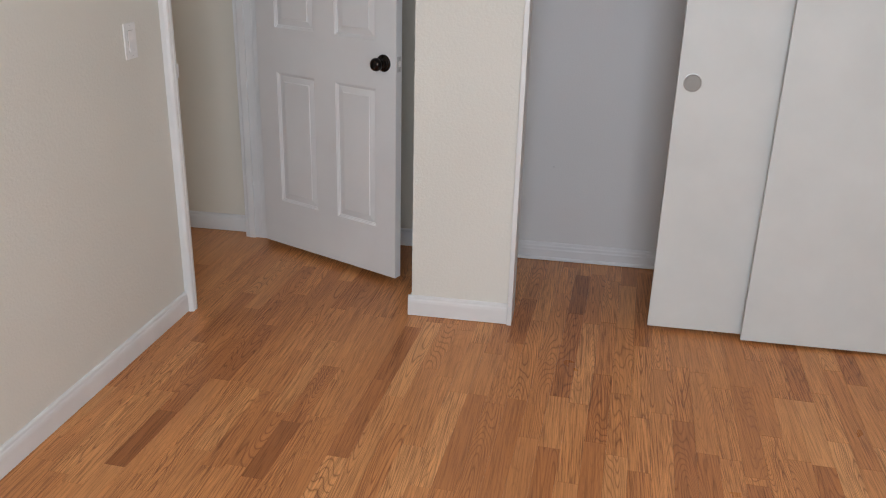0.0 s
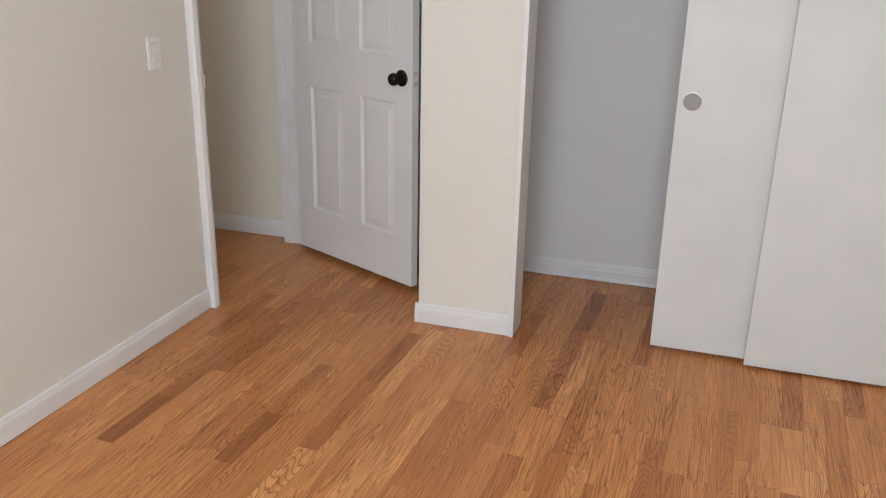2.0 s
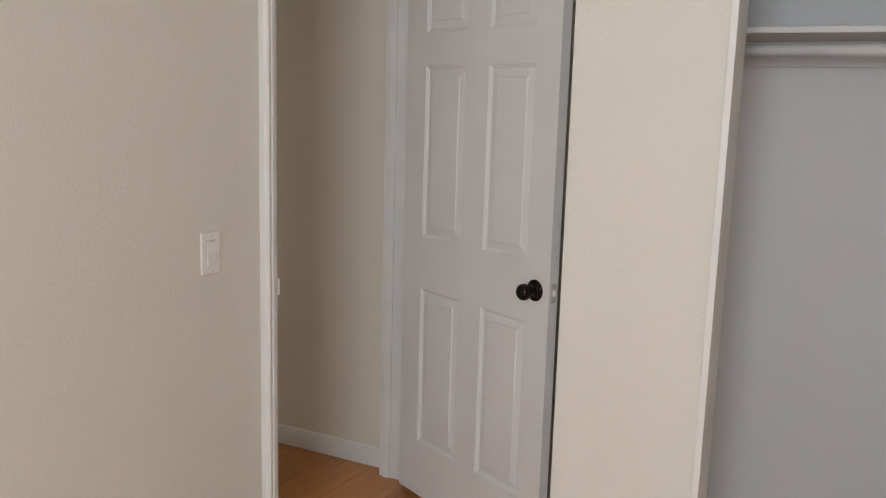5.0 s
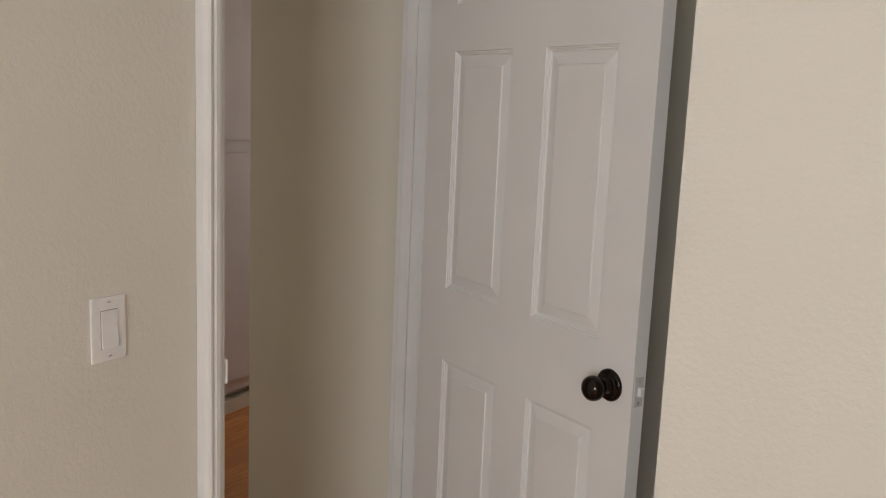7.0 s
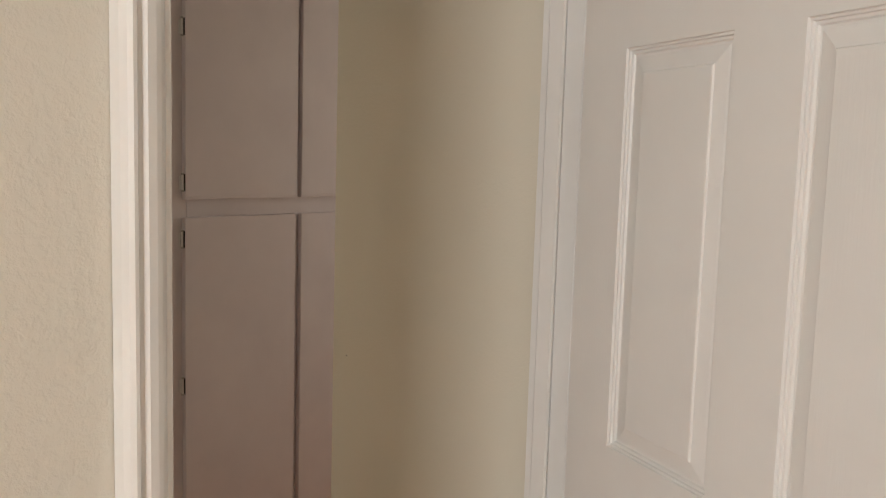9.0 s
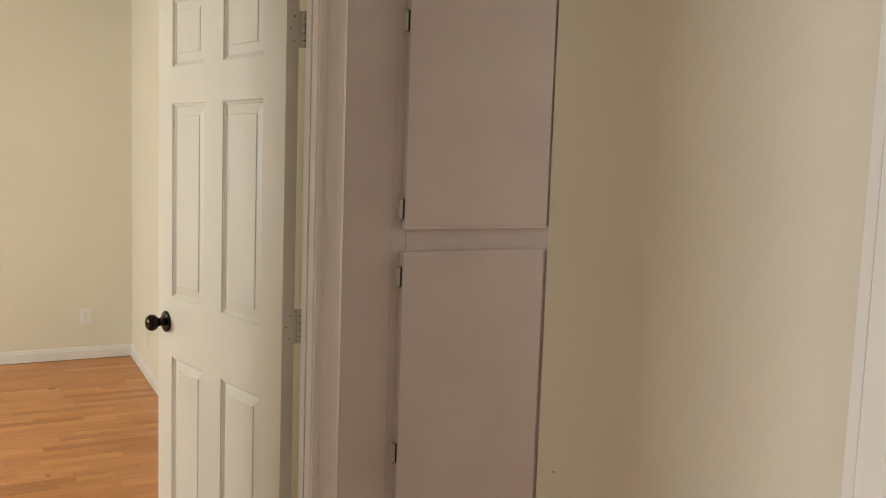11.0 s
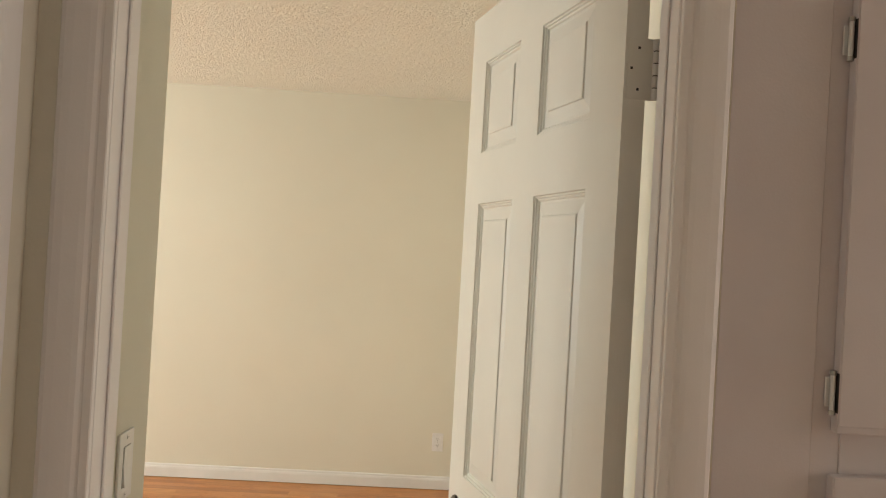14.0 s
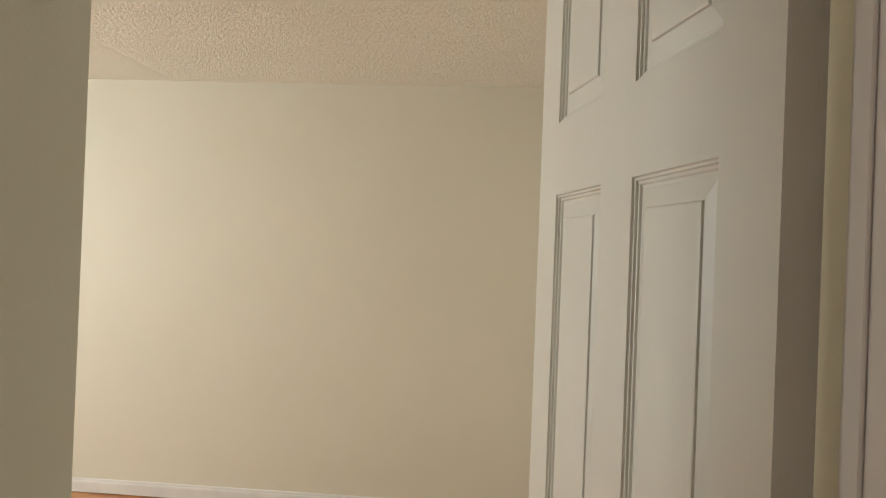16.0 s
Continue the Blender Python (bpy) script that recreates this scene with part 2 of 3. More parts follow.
def wall_bm(axis, lo, hi, a, b, z0, z1, holes=()):
    """A wall with thickness lo..hi across `axis`, running a..b, with holes (u0, u1, v0, v1) cut through."""
    us = sorted({a, b, *(h[0] for h in holes), *(h[1] for h in holes)})
    vs = sorted({z0, z1, *(h[2] for h in holes), *(h[3] for h in holes)})
    us = [u for u in us if a <= u <= b]
    vs = [v for v in vs if z0 <= v <= z1]

    def solid(i, j):
        if not (0 <= i < len(us) - 1 and 0 <= j < len(vs) - 1):
            return False
        u, v = (us[i] + us[i + 1]) / 2, (vs[j] + vs[j + 1]) / 2
        return not any(h[0] < u < h[1] and h[2] < v < h[3] for h in holes)

    bm = bmesh.new()
    cache = {}

    def vert(t, u, v):
        k = (t, u, v)
        if k not in cache:
            cache[k] = bm.verts.new((t, u, v) if axis == "X" else (u, t, v))
        return cache[k]

    def quad(*ks):
        bm.faces.new([vert(*k) for k in ks])

    for i in range(len(us) - 1):
        for j in range(len(vs) - 1):
            if not solid(i, j):
                continue
            u0, u1, v0, v1 = us[i], us[i + 1], vs[j], vs[j + 1]
            for t in (lo, hi):
                quad((t, u0, v0), (t, u1, v0), (t, u1, v1), (t, u0, v1))
            if not solid(i - 1, j):
                quad((lo, u0, v0), (hi, u0, v0), (hi, u0, v1), (lo, u0, v1))
            if not solid(i + 1, j):
                quad((lo, u1, v0), (hi, u1, v0), (hi, u1, v1), (lo, u1, v1))
            if not solid(i, j - 1):
                quad((lo, u0, v0), (hi, u0, v0), (hi, u1, v0), (lo, u1, v0))
            if not solid(i, j + 1):
                quad((lo, u0, v1), (hi, u0, v1), (hi, u1, v1), (lo, u1, v1))
    return bm


BASE_PROFILE = [(0, 0.0025), (0.013, 0.0025), (0.013, 0.056), (0.0115, 0.066), (0.009, 0.071), (0.0085, 0.078), (0.005, 0.083), (0, 0.084)]
CASING_PROFILE = [(0, 0), (0.013, 0.0), (0.0145, 0.002), (0.0145, 0.008), (0.0165, 0.011), (0.0185, 0.016), (0.0195, 0.022), (0.0195, 0.031),
                  (0.0170, 0.035), (0.0170, 0.039), (0.0195, 0.042), (0.0195, 0.046), (0.017, 0.050), (0.011, 0.053), (0, 0.053)]

FLAT_CASING = [(0, 0), (0.0080, 0), (0.0094, 0.0012), (0.0096, 0.0085), (0.0088, 0.0100), (0.0090, 0.0120), (0.0112, 0.0160), (0.0118, 0.0220),
               (0.0114, 0.0380), (0.0102, 0.0470), (0.0078, 0.0512), (0.0045, 0.0530), (0, 0.0530)]


SHOE_PROFILE = [(0, 0.0025), (0.019, 0.0025), (0.019, 0.009), (0.0165, 0.015), (0.0125, 0.017), (0.0125, 0.050), (0.0095, 0.056), (0.0095, 0.066), (0.007, 0.071), (0.0065, 0.078), (0.004, 0.083), (0, 0.084)]


def baseboard(a, b, out, label="white painted baseboard along the wall foot", shape=BASE_PROFILE, mat=None):
    bm = sweep(bmesh.new(), shape, (*a, 0.0), (*b, 0.0), (*out, 0), (0, 0, 1))
    return structure("baseboard", bm, mat or M_TRIM, label, "baseboard")


def door_casing(axis, face, sign, u0, u1, top, label, legs=(True, True), wide=1.0, thick=1.0, shape=CASING_PROFILE, mat=None):
    """Moulded casing round a door opening u0..u1 on the wall face, proud along sign."""
    mat = mat or M_TRIM
    w = shape[-1][1] * wide
    prof = [(o * thick, u * wide) for o, u in shape]
    root = thing("trim", Matrix(), label, "door casing", "structure")
    out = (sign, 0, 0) if axis == "X" else (0, sign, 0)

    def at(u, z):
        return (face, u, z) if axis == "X" else (u, face, z)

    def along(s):
        return (0, s, 0) if axis == "X" else (s, 0, 0)

    for keep, u, s in ((legs[0], u0, -1), (legs[1], u1, 1)):
        if keep:
            part("casing_leg", sweep(bmesh.new(), prof, at(u, 0), at(u, top), out, along(s)), mat, root)
    part("casing_head", sweep(bmesh.new(), prof, at(u0 - w * legs[0], top + 0.0005), at(u1 + w * legs[1], top + 0.0005), out, (0, 0, 1)), mat, root)
    return root


# ------------------------------------------------------------------ shell of the place
T = 0.10
WF = -0.014          # bedroom face of the wall with the light switch
HF = -0.085          # its hall face
HW = -1.565          # hall face of the wall with the linen cabinet
RW = -1.675          # its second-room face
END = 0.843           # hall end wall, also behind the open door
DOOR_TOP = 2.055
X2 = -5.90           # far wall of the second room
Y2 = 0.945           # side wall of the second room
EAST = 3.85

SKEW = pose(WF, 0, 0, 0, 0, -1.6) @ pose(-WF, 0, 0)      # this wall runs a little out of square
structure("wall_bedroom_west", wall_bm("X", HF, WF, SOUTH, -0.03, 0, CEIL), M_WALL,
          "cream painted plaster wall with orange-peel texture").matrix_world = SKEW
structure("wall_bedroom_doorway", wall_bm("X", HF, WF, -0.03, END, 0, CEIL, [(-0.012, 0.789, -1, DOOR_TOP + 0.012)]), M_WALL,
          "cream painted plaster wall round the bedroom doorway")
structure("wall_hall_end", wall_bm("Y", END, END + T, -0.696, 0.94, 0, CEIL), M_SMOOTH, "cream painted plaster wall closing the door recess")
structure("wall_closet_side", wall_bm("X", 0.847, 0.94, 0.114, END, 0, CEIL), M_WALL, "cream painted closet side wall behind the open door")
structure("wall_closet_front", wall_bm("Y", 0.114, 0.224, 0.94, EAST, 0, CEIL, [(1.222, 3.10, -1, 2.06)]), M_WALL,
          "cream painted closet front wall with a wide opening")
structure("wall_closet_back", wall_bm("Y", 0.818, 0.818 + T, 0.942, EAST, 0, CEIL), M_CLOSET, "pale painted back wall inside the closet")
structure("wall_closet_inner_side", wall_bm("X", 0.942, 0.952, 0.226, 0.816, 0, CEIL), M_CLOSET, "pale painted side wall inside the closet")
structure("wall_bedroom_east", wall_bm("X", EAST, EAST + T, SOUTH, 0.918, 0, CEIL), M_WALL, "plain cream painted bedroom wall")
structure("wall_bedroom_south", wall_bm("Y", SOUTH - T, SOUTH, -0.26, EAST + T, 0, CEIL, [(1.06, 2.50, 1.14, 2.18)]), M_WALL,
          "cream painted bedroom wall with the window opening")
structure("wall_hall_west", wall_bm("X", RW, HW, -0.17, 3.40, 0, CEIL, [(0.019, 0.774, -1, DOOR_TOP + 0.012), (0.968, 1.985, 0.06, 2.30)]), M_SMOOTH,
          "cream painted hall wall with doorway and cabinet recess")
structure("wall_hall_east", wall_bm("X", -0.696, -0.578, END + T, 3.40, 0, CEIL), M_SMOOTH, "cream painted hall side wall")
# unseen wall; its opening is added for the hall lamp
structure("wall_hall_north", wall_bm("Y", 3.40, 3.50, RW, -0.584, 0, CEIL, [(-1.50, -0.74, 0.80, 2.10)]), M_SMOOTH, "cream painted wall at the hall end with an added window opening")
structure("wall_hall_south", wall_bm("Y", -0.17, -0.070, HW, HF, 0, CEIL, [(-1.434, -0.644, -1, DOOR_TOP + 0.012)]), M_SMOOTH,
          "cream painted hall wall with an open doorway")
structure("wall_side_room_south", wall_bm("Y", -2.10, -2.0, -1.90, -0.085, 0, CEIL, [(-1.45, -0.61, 1.13, 1.97)]), M_SMOOTH, "plain cream painted wall of the side room")
structure("wall_room_entry", wall_bm("Y", -0.13, -0.030, -2.0, RW, 0, CEIL), M_ROOM, "cream painted short wall beside the second room door")
structure("wall_room_east", wall_bm("X", -2.0, -1.90, S2, -0.13, 0, CEIL), M_ROOM, "plain cream painted wall of the second room")
structure("wall_room_far", wall_bm("X", X2 - T, X2, S2 - T, Y2 + T, 0, CEIL), M_ROOM, "cream painted far wall of the empty second room")
structure("wall_room_north", wall_bm("Y", Y2, Y2 + T, X2, RW, 0, CEIL), M_ROOM, "cream painted side wall of the empty second room")
structure("wall_room_south", wall_bm("Y", S2 - T, S2, X2, -1.90, 0, CEIL, [(-4.57, -2.63, 0.96, 2.16)]), M_ROOM,
          "cream painted wall of the second room with the window opening")


def popcorn_ceiling():
    """The ceiling slab, with sprayed crumbs standing out of it in the empty room."""
    x0, x1, y0, y1, z = X2, -2.9, -1.6, Y2, CEIL
    step = 0.0056
    nx, ny = int((x1 - x0) / step), int((y1 - y0) / step)
    chance = np.random.default_rng(11)
    h = chance.random((nx, ny)) ** 2.2
    h = 0.5 * h + 0.5 * np.maximum(h, 0.8 * np.roll(h, 1, 0) * (chance.random((nx, ny)) > 0.4))
    h = np.maximum(h, 0.75 * np.roll(h, 1, 1) * (chance.random((nx, ny)) > 0.5))
    shift = (chance.random((2, nx, ny)) - 0.5) * step * 0.7
    gx = np.linspace(x0, x1, nx)[:, None] + shift[0]
    gy = np.linspace(y0, y1, ny)[None, :] + shift[1]
    gz = z - 0.0005 - 0.0037 * h
    grid = np.stack([gx, gy, gz], -1).reshape(-1, 3)
    k = np.arange(nx * ny).reshape(nx, ny)
    quads = np.stack([k[:-1, :-1], k[:-1, 1:], k[1:, 1:], k[1:, :-1]], -1).reshape(-1, 4)
    n = len(grid)
    slab = [(x, y, zz) for zz in (z, z + 0.12) for x, y in ((X2 - T, SOUTH - T), (EAST + T, SOUTH - T), (EAST + T, 3.5), (X2 - T, 3.5))]
    sides = [(3, 2, 1, 0), (4, 5, 6, 7), (0, 1, 5, 4), (1, 2, 6, 5), (2, 3, 7, 6), (3, 0, 4, 7)]
    me = bpy.data.meshes.new("ceiling")
    me.from_pydata(grid.tolist() + slab, [], quads.tolist() + [tuple(i + n for i in f) for f in sides])
    me.materials.append(M_CEIL)
    return tagged(new("ceiling", me), "pale popcorn-textured plaster ceiling", "ceiling", kind="structure")


popcorn_ceiling()
structure("ground", boxed(-600, 600, -600, 600, -0.50, -0.40), M_LAWN, "ground outside the house", "ground")


def window(name, x0, x1, y, z0, z1, label):
    """A sash window in an opening of a wall that faces +Y."""
    root = thing(name, pose(0, y, 0), label, "window", "structure")
    f = 0.045
    fr = part("window_frame", box(bmesh.new(), x0, x0 + f, -0.08, -0.03, z0, z1, 0.003), M_TRIM, root)
    part("window_frame", box(bmesh.new(), x1 - f, x1, -0.08, -0.03, z0, z1, 0.003), M_TRIM, root)
    part("window_frame", box(bmesh.new(), x0 + f, x1 - f, -0.08, -0.03, z0, z0 + f, 0.003), M_TRIM, root)
    part("window_frame", box(bmesh.new(), x0 + f, x1 - f, -0.08, -0.03, z1 - f, z1, 0.003), M_TRIM, root)
    mid = (x0 + x1) / 2
    part("window_frame", box(bmesh.new(), mid - 0.02, mid + 0.02, -0.078, -0.032, z0 + f, z1 - f, 0.003), M_TRIM, root)
    for a, b in ((x0 + f, mid - 0.02), (mid + 0.02, x1 - f)):
        pane = part("pane", box(bmesh.new(), a, b, -0.058, -0.054, z0 + f, z1 - f), M_GLASS, root)
        pane.visible_shadow = False
    return root


window("window_1", 1.06, 2.50, SOUTH, 1.14, 2.18, "white framed sliding window in the bedroom wall")
window("window_2", -4.57, -2.63, S2, 0.96, 2.16, "white framed sliding window in the second room wall")
# unseen window, added to go with the hall lamp
window("added_hall_window", -1.50, -0.74, 3.50, 0.80, 2.10, "white framed window added out of view to light the hall")
window("window_4", -1.45, -0.61, -2.0, 1.13, 1.97, "small white framed window in the side room")

# baseboards
baseboard((WF, SOUTH), (WF, -0.053), (1, 0)).matrix_world = SKEW
baseboard((0.847 - 0.013, 0.114), (1.2215, 0.114), (0, -1))
baseboard((0.847, 0.114), (0.847, END - 0.013), (-1, 0))
baseboard((WF, END), (0.847 - 0.013, END), (0, -1))
baseboard((-0.696, END), (-0.102, END), (0, -1))
baseboard((0.952, 0.818), (EAST, 0.818), (0, -1), "pale painted baseboard with a shoe strip in the closet", SHOE_PROFILE, M_CLOSET_TRIM)
baseboard((X2, S2), (X2, Y2), (1, 0))
baseboard((X2 + 0.013, Y2), (RW, Y2), (0, -1))
baseboard((-2.0, -0.030), (RW, -0.030), (0, 1))
baseboard((-2.0, S2), (-2.0, -0.030), (-1, 0))
baseboard((EAST, SOUTH), (EAST, 0.1), (-1, 0))
baseboard((WF + 0.013, SOUTH), (EAST - 0.013, SOUTH), (0, 1))
baseboard((HW, 2.0), (HW, 3.4), (1, 0))
baseboard((-0.696, END), (-0.696, 3.4), (-1, 0))

# door jambs and casings


def jamb(axis, lo, hi, u0, u1, top, stop_at, label, thick=0.010, mat=None):
    """Lining of a doorway with its stops."""
    mat = mat or M_TRIM
    root = thing("trim", Matrix(), label, "door jamb", "structure")

    def bx(t0, t1, a, b, z0, z1, bev=0.0015):
        if axis == "X":
            return boxed(t0, t1, a, b, z0, z1, bevel=bev)
        return boxed(a, b, t0, t1, z0, z1, bevel=bev)

    part("jamb_leg", bx(lo, hi, u0 - 0.012, u0, 0, top), mat, root)
    part("jamb_leg", bx(lo, hi, u1, u1 + 0.012, 0, top), mat, root)
    part("jamb_head", bx(lo, hi, u0 - 0.012, u1 + 0.012, top, top + 0.012), mat, root)
    s0, s1 = stop_at
    ease = min(0.003, thick * 0.35)
    part("door_stop", bx(s0, s1, u0, u0 + thick, 0, top, ease), mat, root)
    part("door_stop", bx(s0, s1, u1 - thick, u1, 0, top, ease), mat, root)
    part("door_stop", bx(s0, s1, u0 + thick, u1 - thick, top - thick, top, ease), mat, root)
    return root


jamb("X", HF, WF, 0.0, 0.777, DOOR_TOP, (HF + 0.004, -0.048), "white painted jamb of the bedroom doorway")
door_casing("X", WF, 1, -0.001, 0.777, DOOR_TOP, "white moulded casing round the bedroom doorway", (True, True), thick=1.6)
door_casing("X", HF, -1, 0.0, 0.777, DOOR_TOP, "white moulded casing on the hall side of the bedroom doorway", (False, True))
jamb("X", -1.655, HW, 0.031, 0.762, DOOR_TOP, (-1.640, -1.605), "white painted jamb of the second room doorway", 0.004, M_TRIM_LIT)
door_casing("X", HW, 1, 0.030, 0.765, DOOR_TOP, "white moulded casing round the second room doorway", wide=1.3, shape=FLAT_CASING, mat=M_TRIM_LIT)
jamb("Y", -0.17, -0.07, -1.422, -0.656, DOOR_TOP, (-0.155, -0.100), "white painted jamb of the side room doorway")
door_casing("Y", -0.07, 1, -1.432, -0.646, DOOR_TOP, "white moulded casing round the side room doorway", wide=1.45, shape=FLAT_CASING, mat=M_TRIM_LIT)

# ------------------------------------------------------------------ six-panel doors
LEAF_W, LEAF_T, LEAF_TOP = 0.758, 0.035, 2.017
COLS = ((0.110, 0.330), (0.443, 0.657))
ROWS = ((0.240, 0.818), (1.006, 1.597), (1.707, 1.905))


def slab_bm(bottom):
    """Stiles and rails of a moulded leaf, with pockets for the panels on both faces."""
    holes = [(c[0], c[1], r[0], r[1]) for c in COLS for r in ROWS]
    bm = wall_bm("Y", 0.0, LEAF_T, 0.0, LEAF_W, bottom, LEAF_TOP, holes)
    return bm


def panel_bm(w, h, face):
    """A raised panel in its sticking: face 0 looks to -Y at y=0, face 1 to +Y at the leaf's back."""
    bm = bmesh.new()
    steps = ((0.0, 0.0), (0.0016, 0.0030), (0.0042, 0.0034), (0.0054, 0.0062), (0.0085, 0.0068), (0.0105, 0.0094), (0.0135, 0.0096), (0.0165, 0.0086), (0.0365, 0.0050), (0.0380, 0.0027), (0.0405, 0.0021))
    rings = []
    for inset, dep in steps:
        y = dep if face == 0 else LEAF_T - dep
        rings.append([bm.verts.new((x, y, z)) for x, z in
                      ((inset, inset), (w - inset, inset), (w - inset, h - inset), (inset, h - inset))])
    for a, b in zip(rings, rings[1:]):
        for i in range(4):
            bm.faces.new((a[i], a[(i + 1) % 4], b[(i + 1) % 4], b[i]))
    bm.faces.new(rings[-1])
    # back board inside the leaf gives the panel its thickness
    back = [bm.verts.new((v.co.x, LEAF_T / 2 - 0.001 if face == 0 else LEAF_T / 2 + 0.001, v.co.z)) for v in rings[0]]
    for i in range(4):
        bm.faces.new((rings[0][i], rings[0][(i + 1) % 4], back[(i + 1) % 4], back[i]))
    bm.faces.new(back)
    return bm


def knob(parent, x, z, y, s):
    """Round knob and rose on a face at y that looks along s."""
    k = part("door_knob", lathe(bmesh.new(), [(0.0205, 0.007 * s), (0.0165, 0.012 * s), (0.0138, 0.019 * s), (0.0132, 0.026 * s), (0.0170, 0.0305 * s), (0.0228, 0.036 * s),
                                              (0.0255, 0.043 * s), (0.0258, 0.049 * s), (0.0236, 0.057 * s), (0.0175, 0.063 * s), (0.009, 0.0658 * s), (0.002, 0.0665 * s)],
                              40, "Y", (x, y, z)), M_BRONZE, parent, "dark bronze round knob", smooth=True)
    part("rose", lathe(bmesh.new(), [(0.0335, 0.0), (0.0335, 0.003 * s), (0.0315, 0.006 * s), (0.028, 0.0075 * s), (0.024, 0.008 * s), (0.021, 0.0105 * s), (0.014, 0.0125 * s)],
                       40, "Y", (x, y, z)), M_BRONZE, k, smooth=True)
    return k


def leaf_hinge(parent, z, pin_side, paint, size=0.089):
    """Painted butt hinge on the hinge edge: leaf, knuckles, pin and screws."""
    y0, y1 = (0.004, LEAF_T + 0.010) if pin_side > 0 else (-0.010, LEAF_T - 0.004)
    bm = bmesh.new()
    box(bm, -0.0010, 0.0, y0, y1, z - size / 2, z + size / 2, 0.0004)
    h = part("hinge", bm, paint, parent, "hinge painted over in white")
    yp = LEAF_T + 0.0125 if pin_side > 0 else -0.0125
    n = 5
    step = size / n
    for i in range(n):
        r = 0.0054 if i % 2 == 0 else 0.0051
        a = z - size / 2 + i * step
        part("knuckle", lathe(bmesh.new(), [(r, a + 0.0009), (r, a + step - 0.0009)], 16, "Z", (-0.004, yp, 0)), M_HINGE, h, smooth=False)
    part("pin", lathe(bmesh.new(), [(0.0040, z - size / 2 + 0.001), (0.0042, z + size / 2 - 0.001)], 12, "Z", (-0.004, yp, 0)), M_DARK, h)
    ym = LEAF_T / 2 - 0.002 * pin_side
    for dz, dy in ((0.030, 0.006), (0.0, -0.005), (-0.030, 0.006)):
        part("screw", boxed(-0.0016, -0.0008, ym + dy * pin_side - 0.0018, ym + dy * pin_side + 0.0018, z + dz - 0.0018, z + dz + 0.0018), M_DARK, h)
    return h


def six_panel_door(name, m, label, paint, bottom=0.030, pin_side=1, knobs=(True, True), hinges=(0.25, 1.02, 1.765)):
    root = thing(name, m, label, "door", "structure")
    part("slab", slab_bm(bottom), paint, root)
    for c in COLS:
        for r in ROWS:
            for face in (0, 1):
                p = part("panel", panel_bm(c[1] - c[0], r[1] - r[0], face), paint, root)
                p.location = (c[0], 0, r[0])
    for keep, y, s in ((knobs[0], 0.0, -1), (knobs[1], LEAF_T, 1)):
        if keep:
            knob(root, LEAF_W - 0.061, 0.922, y, s)
    # latch plate and bolt on the free edge
    plate = part("latch_plate", boxed(LEAF_W - 0.0005, LEAF_W + 0.0012, 0.006, LEAF_T - 0.006, 0.892, 0.952, bevel=0.0005), M_LATCH, root, "dull steel latch plate smeared with white paint")
    part("bolt", boxed(LEAF_W + 0.001, LEAF_W + 0.010, 0.011, LEAF_T - 0.011, 0.914, 0.934, bevel=0.002), M_PLATE, plate)
    for dz in (-0.022, 0.022):
        part("screw", lathe(bmesh.new(), [(0.0032, LEAF_W + 0.001), (0.0030, LEAF_W + 0.0018)], 12, "X", (0, LEAF_T / 2, 0.922 + dz)), M_STEEL, plate)
    for z in hinges:
        leaf_hinge(root, z, pin_side, paint)
    return root


six_panel_door("door_1", pose(0.0366, 0.700, 0, 0, 0, -25.35), "white six-panel door standing open against the closet wall", M_DOOR, knobs=(True, False))
# the second leaf shows its other face: it is turned so that its back looks into the hall
six_panel_door("door_2", pose(-1.663, 0.716, 0, 0, 0, 193.54) @ pose(0, -LEAF_T, 0), "white six-panel door coloured as lit by the yellow room, standing open into it", M_DOOR_LIT, pin_side=-1)

# strike plate on the bedroom doorway's free jamb
strike = thing("strike_plate", Matrix(), "pale metal strike plate on the doorway jamb", "strike plate", "structure")
part("plate", boxed(-0.046, -0.004, 0.0, 0.0018, 0.895, 0.952, bevel=0.0006), M_HINGE, strike)
part("lip", boxed(-0.0035, 0.0120, -0.0008, 0.0052, 0.899, 0.949, bevel=0.0028, segs=3), M_PLATE, strike)

# ------------------------------------------------------------------ closet
opening = thing("trim", Matrix(), "white painted board lining the closet opening", "closet trim", "structure")
part("side_board", boxed(1.2225, 1.2405, 0.096, 0.236, 0, 2.058, bevel=0.0025, segs=2), M_TRIM, opening)
part("side_board", boxed(3.0820, 3.0995, 0.096, 0.236, 0, 2.058, bevel=0.0025, segs=2), M_TRIM, opening)
part("head_board", boxed(1.2405, 3.0820, 0.096, 0.236, 2.035, 2.058, bevel=0.002), M_TRIM, opening)
part("track", boxed(1.2410, 3.0815, 0.140, 0.225, 2.020, 2.0345, bevel=0.001), M_STEEL, opening)


